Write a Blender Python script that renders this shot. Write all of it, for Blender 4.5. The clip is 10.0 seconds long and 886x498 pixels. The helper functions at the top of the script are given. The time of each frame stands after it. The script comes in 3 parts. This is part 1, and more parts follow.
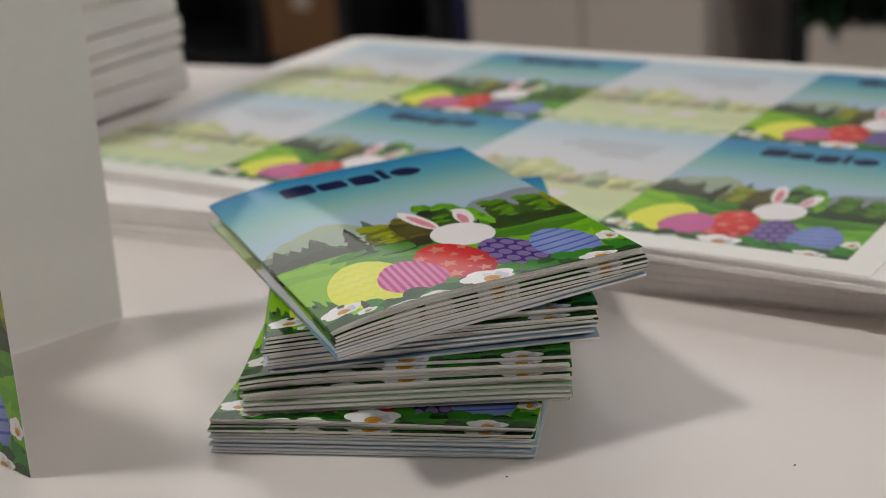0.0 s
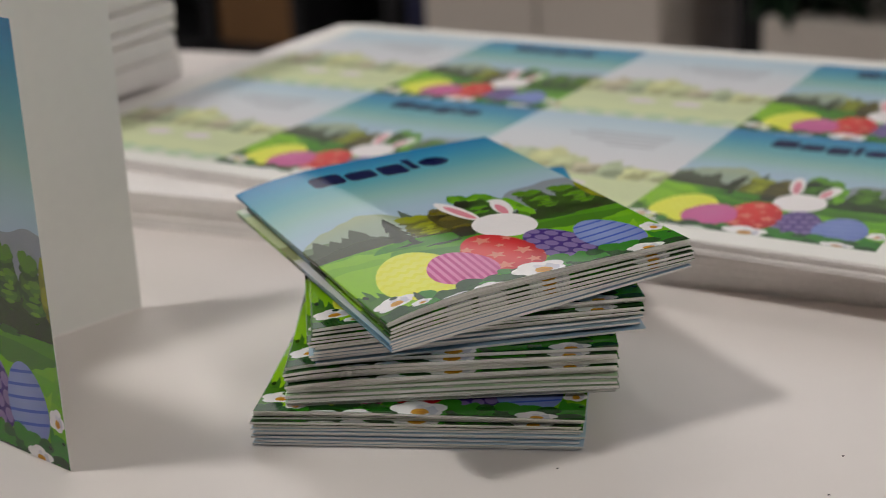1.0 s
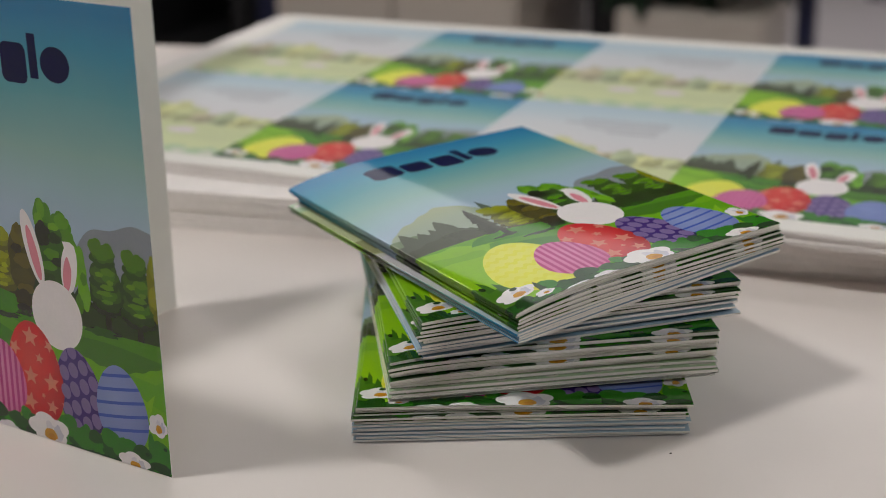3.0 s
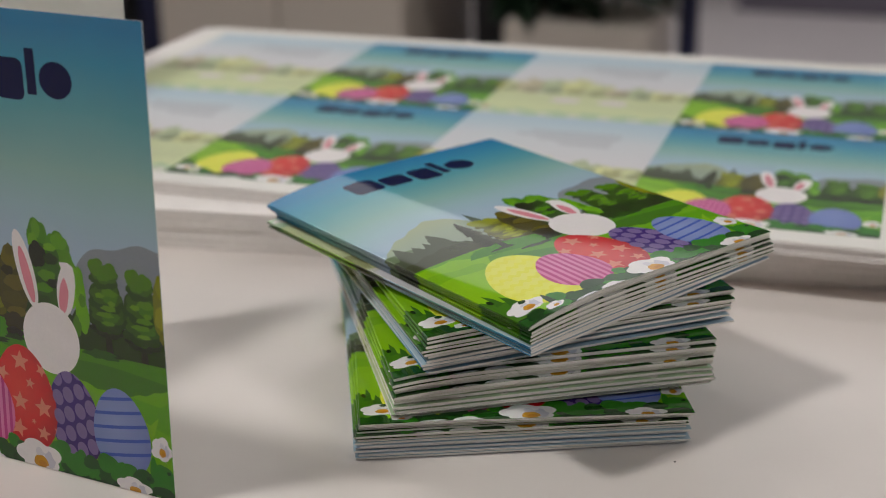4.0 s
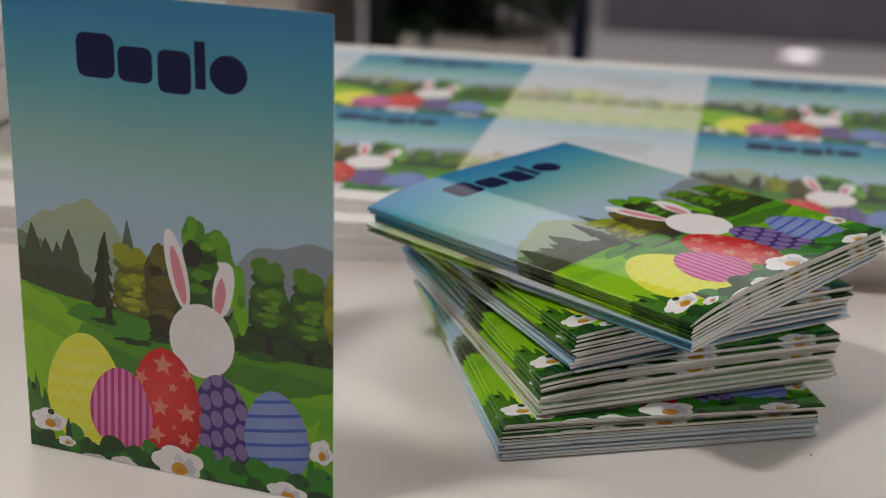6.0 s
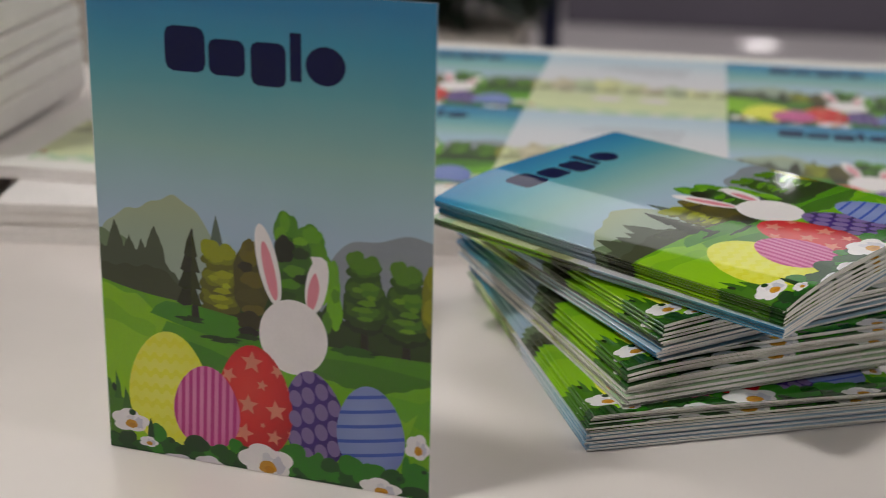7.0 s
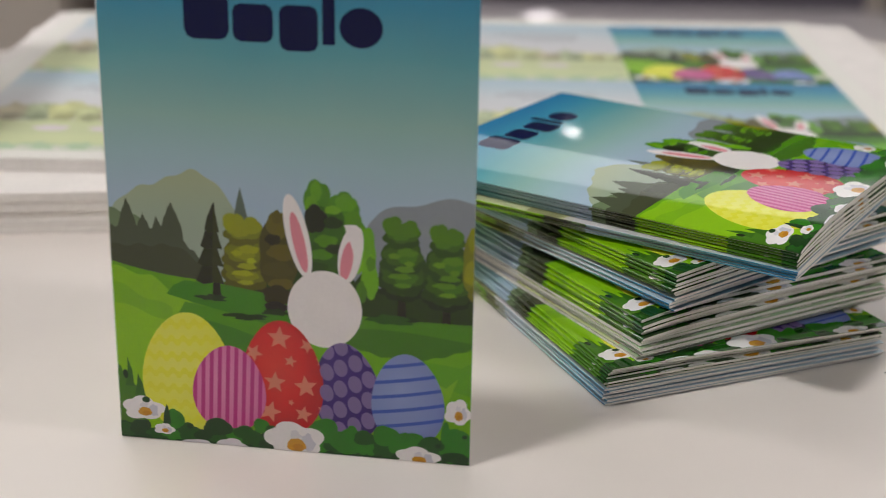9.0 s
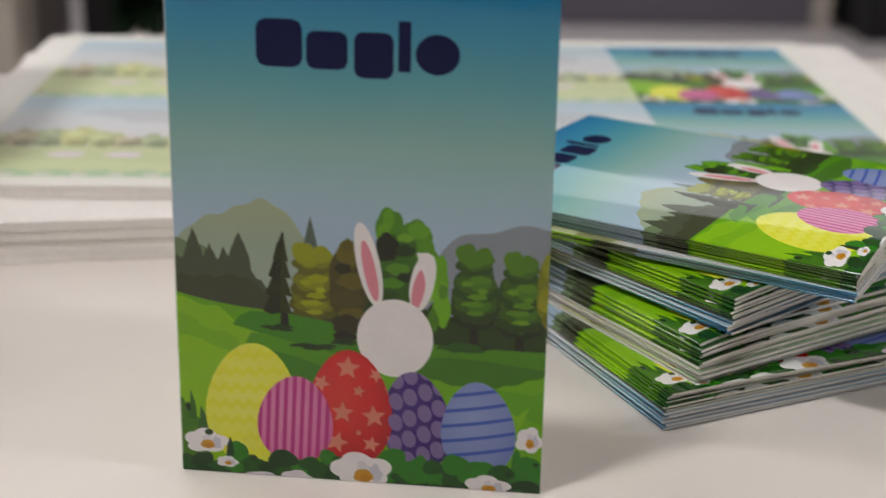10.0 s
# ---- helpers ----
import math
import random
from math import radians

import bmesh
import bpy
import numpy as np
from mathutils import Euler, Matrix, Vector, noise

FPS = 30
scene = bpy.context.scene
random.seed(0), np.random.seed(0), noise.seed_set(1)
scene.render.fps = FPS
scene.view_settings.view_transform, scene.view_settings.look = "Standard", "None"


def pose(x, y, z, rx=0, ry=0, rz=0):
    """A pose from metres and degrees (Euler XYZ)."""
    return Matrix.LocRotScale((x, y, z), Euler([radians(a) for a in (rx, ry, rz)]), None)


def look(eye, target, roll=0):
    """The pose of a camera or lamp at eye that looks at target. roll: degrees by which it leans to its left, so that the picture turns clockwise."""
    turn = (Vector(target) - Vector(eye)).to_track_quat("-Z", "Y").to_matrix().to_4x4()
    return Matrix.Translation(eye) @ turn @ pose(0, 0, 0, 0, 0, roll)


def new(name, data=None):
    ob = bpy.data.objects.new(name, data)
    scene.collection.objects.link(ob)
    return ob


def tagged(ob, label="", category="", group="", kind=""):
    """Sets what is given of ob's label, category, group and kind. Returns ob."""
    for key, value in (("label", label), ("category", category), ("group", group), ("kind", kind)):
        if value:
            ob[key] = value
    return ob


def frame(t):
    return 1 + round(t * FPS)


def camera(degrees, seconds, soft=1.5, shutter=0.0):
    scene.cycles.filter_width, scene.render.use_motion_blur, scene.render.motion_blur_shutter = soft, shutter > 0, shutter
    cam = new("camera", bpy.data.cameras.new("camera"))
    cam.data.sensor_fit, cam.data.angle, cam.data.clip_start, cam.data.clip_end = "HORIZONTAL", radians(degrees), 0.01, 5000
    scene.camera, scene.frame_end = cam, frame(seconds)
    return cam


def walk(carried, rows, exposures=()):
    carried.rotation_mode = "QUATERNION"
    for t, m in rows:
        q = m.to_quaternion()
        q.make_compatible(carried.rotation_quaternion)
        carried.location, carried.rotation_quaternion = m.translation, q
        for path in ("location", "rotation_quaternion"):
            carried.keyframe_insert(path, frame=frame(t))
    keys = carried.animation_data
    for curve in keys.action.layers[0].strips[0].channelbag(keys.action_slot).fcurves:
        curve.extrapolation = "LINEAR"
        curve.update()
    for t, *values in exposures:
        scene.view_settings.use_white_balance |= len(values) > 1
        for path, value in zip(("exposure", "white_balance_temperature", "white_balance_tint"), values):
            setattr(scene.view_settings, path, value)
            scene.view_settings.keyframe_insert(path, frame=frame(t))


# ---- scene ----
cam = camera(34.2, 10.0, 0.6, 0.5)
PATH = [
    (0, (0.587, -0.646, 0.222), (-0.484, 0.904, -0.451), -4.3),
    (0.5, (0.574, -0.653, 0.222), (-0.451, 0.921, -0.464), -3.9),
    (1, (0.555, -0.663, 0.225), (-0.438, 0.927, -0.471), -3.2),
    (1.5, (0.536, -0.675, 0.224), (-0.401, 0.947, -0.477), -3.2),
    (2, (0.512, -0.687, 0.227), (-0.339, 0.978, -0.484), -2.4),
    (2.5, (0.491, -0.696, 0.227), (-0.332, 0.982, -0.487), -2.2),
    (4, (0.429, -0.716, 0.228), (-0.163, 1.059, -0.478), -0.7),
    (4.5, (0.41, -0.722, 0.228), (-0.154, 1.069, -0.459), -0.8),
    (5, (0.382, -0.732, 0.229), (-0.149, 1.073, -0.449), 0.2),
    (6.5, (0.318, -0.744, 0.218), (-0.021, 1.106, -0.464), 1.0),
    (7, (0.296, -0.747, 0.218), (-0.027, 1.104, -0.467), 0.8),
    (7.5, (0.276, -0.752, 0.218), (0.039, 1.11, -0.472), 1.0),
    (8, (0.264, -0.756, 0.218), (0.144, 1.116, -0.475), 0.8),
    (8.5, (0.243, -0.755, 0.215), (0.194, 1.123, -0.473), 0.9),
    (9, (0.222, -0.751, 0.21), (0.208, 1.12, -0.495), 0.9),
    (9.5, (0.204, -0.749, 0.21), (0.243, 1.121, -0.496), 0.8),
    (10, (0.185, -0.747, 0.211), (0.252, 1.132, -0.47), 1.1),
]
walk(cam, [(t, look(eye, target, roll)) for t, eye, target, roll in PATH],
     exposures=[(0, 0.0), (5.0, 0.0), (7.5, 0.08), (9.0, 0.25), (10.0, 0.25)])
cam.data.dof.use_dof = True
cam.data.dof.focus_distance = 0.455
cam.data.dof.aperture_fstop = 9.5

# ---- light: a hall with ceiling lamps, and added fill ----
world = bpy.data.worlds.new("hall_air")
scene.world = world
world.use_nodes = True
world.node_tree.nodes["Background"].inputs[0].default_value = (0.98, 0.975, 0.97, 1)
world.node_tree.nodes["Background"].inputs[1].default_value = 0.3


def lamp(name, eye, target, power, size, color=(0.99, 0.97, 0.95)):
    data = bpy.data.lights.new(name, "AREA")
    data.energy, data.size, data.shape, data.color = power, size, "DISK", color
    ob = new(name, data)
    ob.matrix_world = look(eye, target)
    return ob


CENTRE = (0.3, -0.25, 0.0)
# the last two are unseen fill lamps, added to brighten the background
LAMPS = [((-0.6, -0.85, 2.0), 19, 0.28), ((2.8, -0.9, 1.95), 22, 0.45), ((-0.6, 1.1, 2.0), 8, 0.45),
         ((0.80, 6.3, 1.98), 0.35, 0.06), ((-1.7, 1.1, 2.0), 9, 0.4), ((2.7, 2.5, 2.0), 12, 0.4)]
for eye, power, size in LAMPS:
    lamp("ceiling_or_fill_lamp", eye, (eye[0], eye[1], 0) if eye[1] > 2 else CENTRE, power, size)


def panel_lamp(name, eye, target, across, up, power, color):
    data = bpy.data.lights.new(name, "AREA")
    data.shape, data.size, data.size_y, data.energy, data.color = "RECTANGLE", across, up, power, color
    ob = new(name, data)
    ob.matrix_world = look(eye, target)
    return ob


# luminous ceiling panels over the far end of the hall, and a dimmer added fill field behind the camera
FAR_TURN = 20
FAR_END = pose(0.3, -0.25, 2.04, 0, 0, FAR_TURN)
far_panels = panel_lamp("ceiling_or_fill_panels", FAR_END @ Vector((0, 3.9, 0)), FAR_END @ Vector((0, 3.9, -2)), 9.6, 2.4, 62, (0.98, 0.97, 0.985))
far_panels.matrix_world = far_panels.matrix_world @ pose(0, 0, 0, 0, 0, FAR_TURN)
# unseen fill, added to lift page edges and other surfaces facing the camera
panel_lamp("ceiling_or_fill_panels", (-0.5, -4.6, 2.03), (-0.5, -4.6, 0.0), 7.0, 4.0, 5, (0.99, 0.97, 0.95))

spot_data = bpy.data.lights.new("spot_lamp", "SPOT")
spot_data.energy, spot_data.spot_size, spot_data.spot_blend, spot_data.shadow_soft_size = 1000, radians(2.4), 0.5, 0.03
spot = new("spot_lamp", spot_data)
spot.matrix_world = look((0.2, 2.9, 2.0), (0.51, 4.14, -0.78))


# ---- materials ----
def lin(r, g, b):
    return tuple(((c / 255) / 12.92 if c <= 10 else ((c / 255 + 0.055) / 1.055) ** 2.4) for c in (r, g, b)) + (1,)


MATS = {}


def base_mat(name):
    m = bpy.data.materials.new(name)
    m.use_nodes = True
    nt = m.node_tree
    return m, nt, nt.nodes["Principled BSDF"]


def link(nt, a, ao, b, bi):
    nt.links.new(a.outputs[ao], b.inputs[bi])


def surface(name, rgb, rough=0.5, spread=0.06, scale=60.0, bump=0.0, bump_scale=400.0, metal=0.0, coat=0.0):
    """A plain surface with mottling at two scales and a fine relief."""
    if name in MATS:
        return MATS[name]
    m, nt, b = base_mat(name)
    c = lin(*rgb)
    tc = nt.nodes.new("ShaderNodeTexCoord")
    n1 = nt.nodes.new("ShaderNodeTexNoise")
    n1.inputs["Scale"].default_value, n1.inputs["Detail"].default_value = scale, 6
    n2 = nt.nodes.new("ShaderNodeTexNoise")
    n2.inputs["Scale"].default_value, n2.inputs["Detail"].default_value = scale * 0.13, 3
    link(nt, tc, "Object", n1, "Vector")
    link(nt, tc, "Object", n2, "Vector")
    add = nt.nodes.new("ShaderNodeMath")
    add.operation = "ADD"
    link(nt, n1, "Fac", add, 0)
    link(nt, n2, "Fac", add, 1)
    ramp = nt.nodes.new("ShaderNodeMapRange")
    ramp.inputs["From Min"].default_value, ramp.inputs["From Max"].default_value = 0.6, 1.4
    ramp.inputs["To Min"].default_value, ramp.inputs["To Max"].default_value = 1 - spread, 1 + spread
    link(nt, add, 0, ramp, "Value")
    mul = nt.nodes.new("ShaderNodeVectorMath")
    mul.operation = "SCALE"
    mul.inputs[0].default_value = c[:3]
    link(nt, ramp, "Result", mul, "Scale")
    link(nt, mul, 0, b, "Base Color")
    b.inputs["Roughness"].default_value, b.inputs["Metallic"].default_value = rough, metal
    b.inputs["Coat Weight"].default_value, b.inputs["Coat Roughness"].default_value = coat, 0.12
    if bump:
        n3 = nt.nodes.new("ShaderNodeTexNoise")
        n3.inputs["Scale"].default_value, n3.inputs["Detail"].default_value = bump_scale, 4
        link(nt, tc, "Object", n3, "Vector")
        bp = nt.nodes.new("ShaderNodeBump")
        bp.inputs["Strength"].default_value, bp.inputs["Distance"].default_value = bump, 0.0005
        link(nt, n3, "Fac", bp, "Height")
        link(nt, bp, "Normal", b, "Normal")
    MATS[name] = m
    return m


FINISH = [0.045]


def ink(rgb, rough=0, spread=0.035):
    """Printed colour under a glossy laminate."""
    if rgb[1] > 1.8 * rgb[2] and rgb[1] >= rgb[0]:
        rgb = (rgb[0], rgb[1], round(0.6 * rgb[2]))
    rgb = rgb if min(rgb) > 130 else tuple(round(0.91 * c) for c in rgb)
    rough = max(rough, FINISH[0]) if FINISH[0] > 0.2 else rough or FINISH[0]
    return surface("ink_%d_%d_%d_%d" % (*rgb, round(rough * 100)), rgb, rough, spread, 900.0, coat=0.0)


def ramp_ink(name, stops, axis="v"):
    """Printed colour that fades along the height of the picture, or round the middle of an egg."""
    name += "_%d" % round(FINISH[0] * 100)
    if name in MATS:
        return MATS[name]
    m, nt, b = base_mat(name)
    MATS[name] = m
    k = 0.97 if axis == "v" else 0.93
    ramp = nt.nodes.new("ShaderNodeValToRGB")
    el = ramp.color_ramp.elements
    while len(el) < len(stops):
        el.new(0.5)
    for e, (p, rgb) in zip(el, stops):
        e.position, e.color = p, lin(*(round(k * c) for c in rgb))
    tc = nt.nodes.new("ShaderNodeTexCoord")
    if axis == "v":
        sep = nt.nodes.new("ShaderNodeSeparateXYZ")
        link(nt, tc, "UV", sep, 0)
        ns = nt.nodes.new("ShaderNodeTexNoise")
        ns.inputs["Scale"].default_value = 3.0
        link(nt, tc, "UV", ns, "Vector")
        mad = nt.nodes.new("ShaderNodeMath")
        mad.operation = "MULTIPLY_ADD"
        mad.inputs[1].default_value = 0.05
        link(nt, ns, "Fac", mad, 0)
        link(nt, sep, "Y", mad, 2)
        link(nt, mad, 0, ramp, 0)
    else:
        off = nt.nodes.new("ShaderNodeVectorMath")
        off.operation = "DISTANCE"
        off.inputs[1].default_value = (0.42, 0.6, 0)
        link(nt, tc, "UV", off, 0)
        link(nt, off, "Value", ramp, 0)
    link(nt, ramp, "Color", b, "Base Color")
    b.inputs["Roughness"].default_value = FINISH[0]
    return m


PAPER = surface("paper", (246, 243, 236), 0.6, 0.03, 300.0, 0.05, 1500.0)
CARD = surface("card_stock", (236, 233, 226), 0.45, 0.02, 200.0, 0.03, 1500.0)
SKY_STOPS = [(0.56, (172, 196, 214)), (0.63, (164, 197, 204)), (0.71, (148, 191, 182)), (0.83, (98, 169, 178)),
                           (0.93, (62, 150, 182)), (1.0, (48, 134, 181))]
FAR_STOPS = [(0.40, (158, 172, 158)), (0.52, (161, 177, 154)), (0.58, (168, 180, 146))]
PALE_STOPS = [(0.5, (226, 224, 226)), (0.75, (218, 222, 226)), (0.9, (196, 214, 224)), (1.0, (186, 208, 222))]
VARNISH = 0.03

# ---- mesh helpers ----


def thing(name, label, category, group="", kind=""):
    return tagged(new(name), label, category, group, kind)


def mesh_part(name, verts, faces, mats, parent=None, label="", slots=None, uv=None, smooth=False):
    me = bpy.data.meshes.new(name)
    me.from_pydata([tuple(v) for v in verts], [], faces)
    for m in mats if isinstance(mats, (list, tuple)) else [mats]:
        me.materials.append(m)
    if slots is not None:
        me.polygons.foreach_set("material_index", slots)
    if uv is not None:
        lay = me.uv_layers.new(name="UVMap")
        co = np.array(uv, dtype=float)
        idx = np.empty(len(me.loops), dtype=np.int32)
        me.loops.foreach_get("vertex_index", idx)
        lay.data.foreach_set("uv", co[idx].ravel())
    if smooth:
        me.polygons.foreach_set("use_smooth", [True] * len(me.polygons))
    me.update()
    ob = new(name, me)
    ob.parent = parent
    if label:
        ob["label"] = label
    return ob


def part(name, bm, mat, parent=None, label="", smooth=False):
    me = bpy.data.meshes.new(name)
    bm.to_mesh(me)
    bm.free()
    me.materials.append(mat)
    if smooth:
        me.polygons.foreach_set("use_smooth", [True] * len(me.polygons))
    ob = new(name, me)
    ob.parent = parent
    if label:
        ob["label"] = label
    return ob


def box_bm(size, centre=(0, 0, 0), bevel=0.0, turn=0.0, bm=None, segments=2):
    own = bmesh.new()
    bmesh.ops.create_cube(own, size=1.0)
    bmesh.ops.scale(own, vec=size, verts=own.verts)
    if bevel:
        bmesh.ops.bevel(own, geom=own.edges[:], offset=bevel, segments=segments, affect="EDGES", profile=0.5)
    bmesh.ops.transform(own, matrix=pose(*centre, 0, 0, turn), verts=own.verts)
    if bm is None:
        return own
    tmp = bpy.data.meshes.new("tmp")
    own.to_mesh(tmp)
    own.free()
    bm.from_mesh(tmp)
    bpy.data.meshes.remove(tmp)
    return bm


# ---- the cover picture, in millimetres: u across, v up ----
W, H = 107.0, 148.0


def clip_half(pts, a, b, c):
    """Keep the side where a*u + b*v >= c."""
    out = []
    for i, p in enumerate(pts):
        q = pts[(i + 1) % len(pts)]
        dp, dq = a * p[0] + b * p[1] - c, a * q[0] + b * q[1] - c
        if dp >= 0:
            out.append(p)
        if (dp >= 0) != (dq >= 0):
            k = dp / (dp - dq)
            out.append((p[0] + k * (q[0] - p[0]), p[1] + k * (q[1] - p[1])))
    return out


def clip_convex(pts, hull):
    """hull: counter-clockwise."""
    for i, p in enumerate(hull):
        if len(pts) < 3:
            return []
        q = hull[(i + 1) % len(hull)]
        a, b = -(q[1] - p[1]), q[0] - p[0]
        pts = clip_half(pts, a, b, a * p[0] + b * p[1])
    return pts if len(pts) > 2 else []


PAGE = [(0, 0), (W, 0), (W, H), (0, H)]


def ellipse(cu, cv, ru, rv, n=24, tilt=0.0):
    ca, sa = math.cos(radians(tilt)), math.sin(radians(tilt))
    return [(cu + ru * math.cos(t) * ca - rv * math.sin(t) * sa, cv + ru * math.cos(t) * sa + rv * math.sin(t) * ca)
            for t in (2 * math.pi * k / n for k in range(n))]


def blob(rng, cu, cv, ru, rv, rough=0.14, n=22):
    """An uneven leafy clump."""
    ph = [rng.uniform(0, 6.28) for _ in range(4)]
    out = []
    for k in range(n):
        t = 2 * math.pi * k / n
        f = 1 + rough * (0.5 * math.sin(3 * t + ph[0]) + 0.5 * math.sin(5 * t + ph[1]) + 0.45 * math.sin(8 * t + ph[2]))
        out.append((cu + ru * f * math.cos(t), cv + rv * f * math.sin(t)))
    return out


def contour(u0, u1, height, base, n=40):
    """A strip of land from the level base up to the line height(u)."""
    us = [u0 + (u1 - u0) * k / n for k in range(n + 1)]
    return [(u0, base), (u1, base)] + [(u, height(u)) for u in reversed(us)]


def hump(u, centre, width, top):
    return top * math.exp(-((u - centre) / width) ** 2)


def egg_outline(cu, cv, ru, rv, tilt=0.0, n=36):
    out = []
    for k in range(n):
        t = 2 * math.pi * k / n
        x, y = ru * math.cos(t) * (1 - 0.13 * math.sin(t)), rv * math.sin(t)
        a = radians(tilt)
        out.append((cu + x * math.cos(a) - y * math.sin(a), cv + x * math.sin(a) + y * math.cos(a)))
    return out


def star(cu, cv, r, turn=0.0):
    return [(cu + (r if k % 2 == 0 else r * 0.45) * math.sin(math.pi * k / 5 + turn), cv + (r if k % 2 == 0 else r * 0.45) * math.cos(math.pi * k / 5 + turn))
            for k in range(10)][::-1]


class Print:
    """Pieces of one printed motif: polygons, each on its own ink and film layer."""

    def __init__(self, name, layer, label=""):
        self.name, self.layer, self.label, self.polys = name, layer, label, []
        self.box, self.hull = (0, 0, W, H), PAGE

    def add(self, pts, mat, lift=0, hull=PAGE):
        pts = clip_convex(pts, hull)
        if hull is not PAGE:
            pts = clip_convex(pts, PAGE) if pts else pts
        if len(pts) > 2:
            self.polys.append((pts, mat, self.layer + lift))
        return self


def cloud(rng, cu, cv, ru, rv, bumps=6, deep=0.16, n=44):
    """A leafy clump with a scalloped outline, rounder above than below."""
    ph, out = rng.uniform(0, 6.28), []
    for k in range(n):
        t = 2 * math.pi * k / n
        f = 1 - deep + 1.3 * deep * abs(math.sin(bumps * t / 2 + ph)) ** 0.7 + 0.05 * math.sin(3 * t + 2 * ph)
        out.append((cu + ru * f * math.cos(t), cv + rv * f * math.sin(t) * (1.0 if math.sin(t) > 0 else 0.86)))
    return out


def mix(a, b, k):
    return tuple(round(x + (y - x) * k) for x, y in zip(a, b))


def tree(p, rng, cu, base, top, width, dark, mid, light, crown=0.62, lean=0.12):
    """A broad tree in three tiers, each dark below and lit above, on a short trunk."""
    h, w = top - base, width / 2
    p.add(ellipse(cu - w * 0.25, base + 0.2, w * 1.0, 1.0, 18), ink((36, 62, 24)), 0)
    p.add([(cu - w * 0.17, base), (cu + w * 0.2, base), (cu + w * 0.13, base + h * 0.3), (cu - w * 0.13, base + h * 0.3)], ink((36, 38, 18)), 0)
    p.add(cloud(rng, cu, base + h * 0.27, w * 0.9, h * 0.10, 7), ink(mix(dark, (20, 26, 12), 0.45)), 1)
    p.add(cloud(rng, cu, base + h * 0.52, w * 0.86, h * 0.33, 9, 0.1), ink(mix(dark, mid, 0.2)), 1)
    for f, r, wide, k in ((0.38, 0.17, 1.0, 0.0), (0.58, 0.17, 0.9, 0.12), (0.78, 0.13, crown + 0.08, 0.22)):
        p.add(cloud(rng, cu, base + h * f, w * wide, h * r, 7), ink(mix(dark, mid, k)), 1)
        p.add(cloud(rng, cu + w * 0.05, base + h * (f + 0.045), w * wide * 0.9, h * r * 0.76, 6), ink(mix(dark, mid, 0.45 + k)), 1)
        p.add(cloud(rng, cu + w * rng.uniform(-0.2, 0.25), base + h * (f + 0.03), w * wide * 0.5, h * r * 0.42, 5), ink(mix(dark, mid, 0.85 + k)), 1)
    for side, f, r in ((-1, 0.89, 0.10), (1, 0.87, 0.085)):
        p.add(cloud(rng, cu + side * w * crown * 0.5 - w * lean * 0.3, base + h * f, w * crown * 0.62, h * r, 4, 0.1), ink(mix(mid, light, 0.15)), 1)
    for du, f, ww, r in ((0.12, 0.49, 0.40, 0.034), (-0.08, 0.42, 0.46, 0.03), (0.22, 0.65, 0.42, 0.045), (-0.3, 0.61, 0.24, 0.03), (0.05, 0.335, 0.34, 0.024), (0.3, 0.545, 0.2, 0.03)):
        p.add(cloud(rng, cu + w * du, base + h * f, w * ww, h * r, 5, 0.18, 26), ink(mix(mid, light, rng.uniform(0.3, 0.75))), 1)


def daisy(out, rng, cu, cv, ru, rv):
    p = Print("printed_daisy", 22, "printed white daisy with yellow middle")
    out.append(p)
    p.add(cloud(rng, cu, cv, ru * 1.04, rv * 1.08, 5, 0.2, 40), ink((238, 234, 232)), 2)
    p.add(blob(rng, cu + ru * 0.48, cv - rv * 0.05, ru * 0.26, rv * 0.5, 0.25, 16), ink((204, 202, 210)), 3)
    p.add(blob(rng, cu + ru * 0.05, cv + rv * 0.3, ru * 0.2, rv * 0.32, 0.3, 14), ink((218, 214, 218)), 3)
    p.add(blob(rng, cu + ru * 0.08, cv - rv * 0.22, ru * 0.34, rv * 0.38, 0.08, 18), ink((222, 160, 42)), 4)
    p.add(blob(rng, cu + ru * 0.14, cv - rv * 0.32, ru * 0.2, rv * 0.2, 0.1, 12), ink((208, 140, 32)), 5)


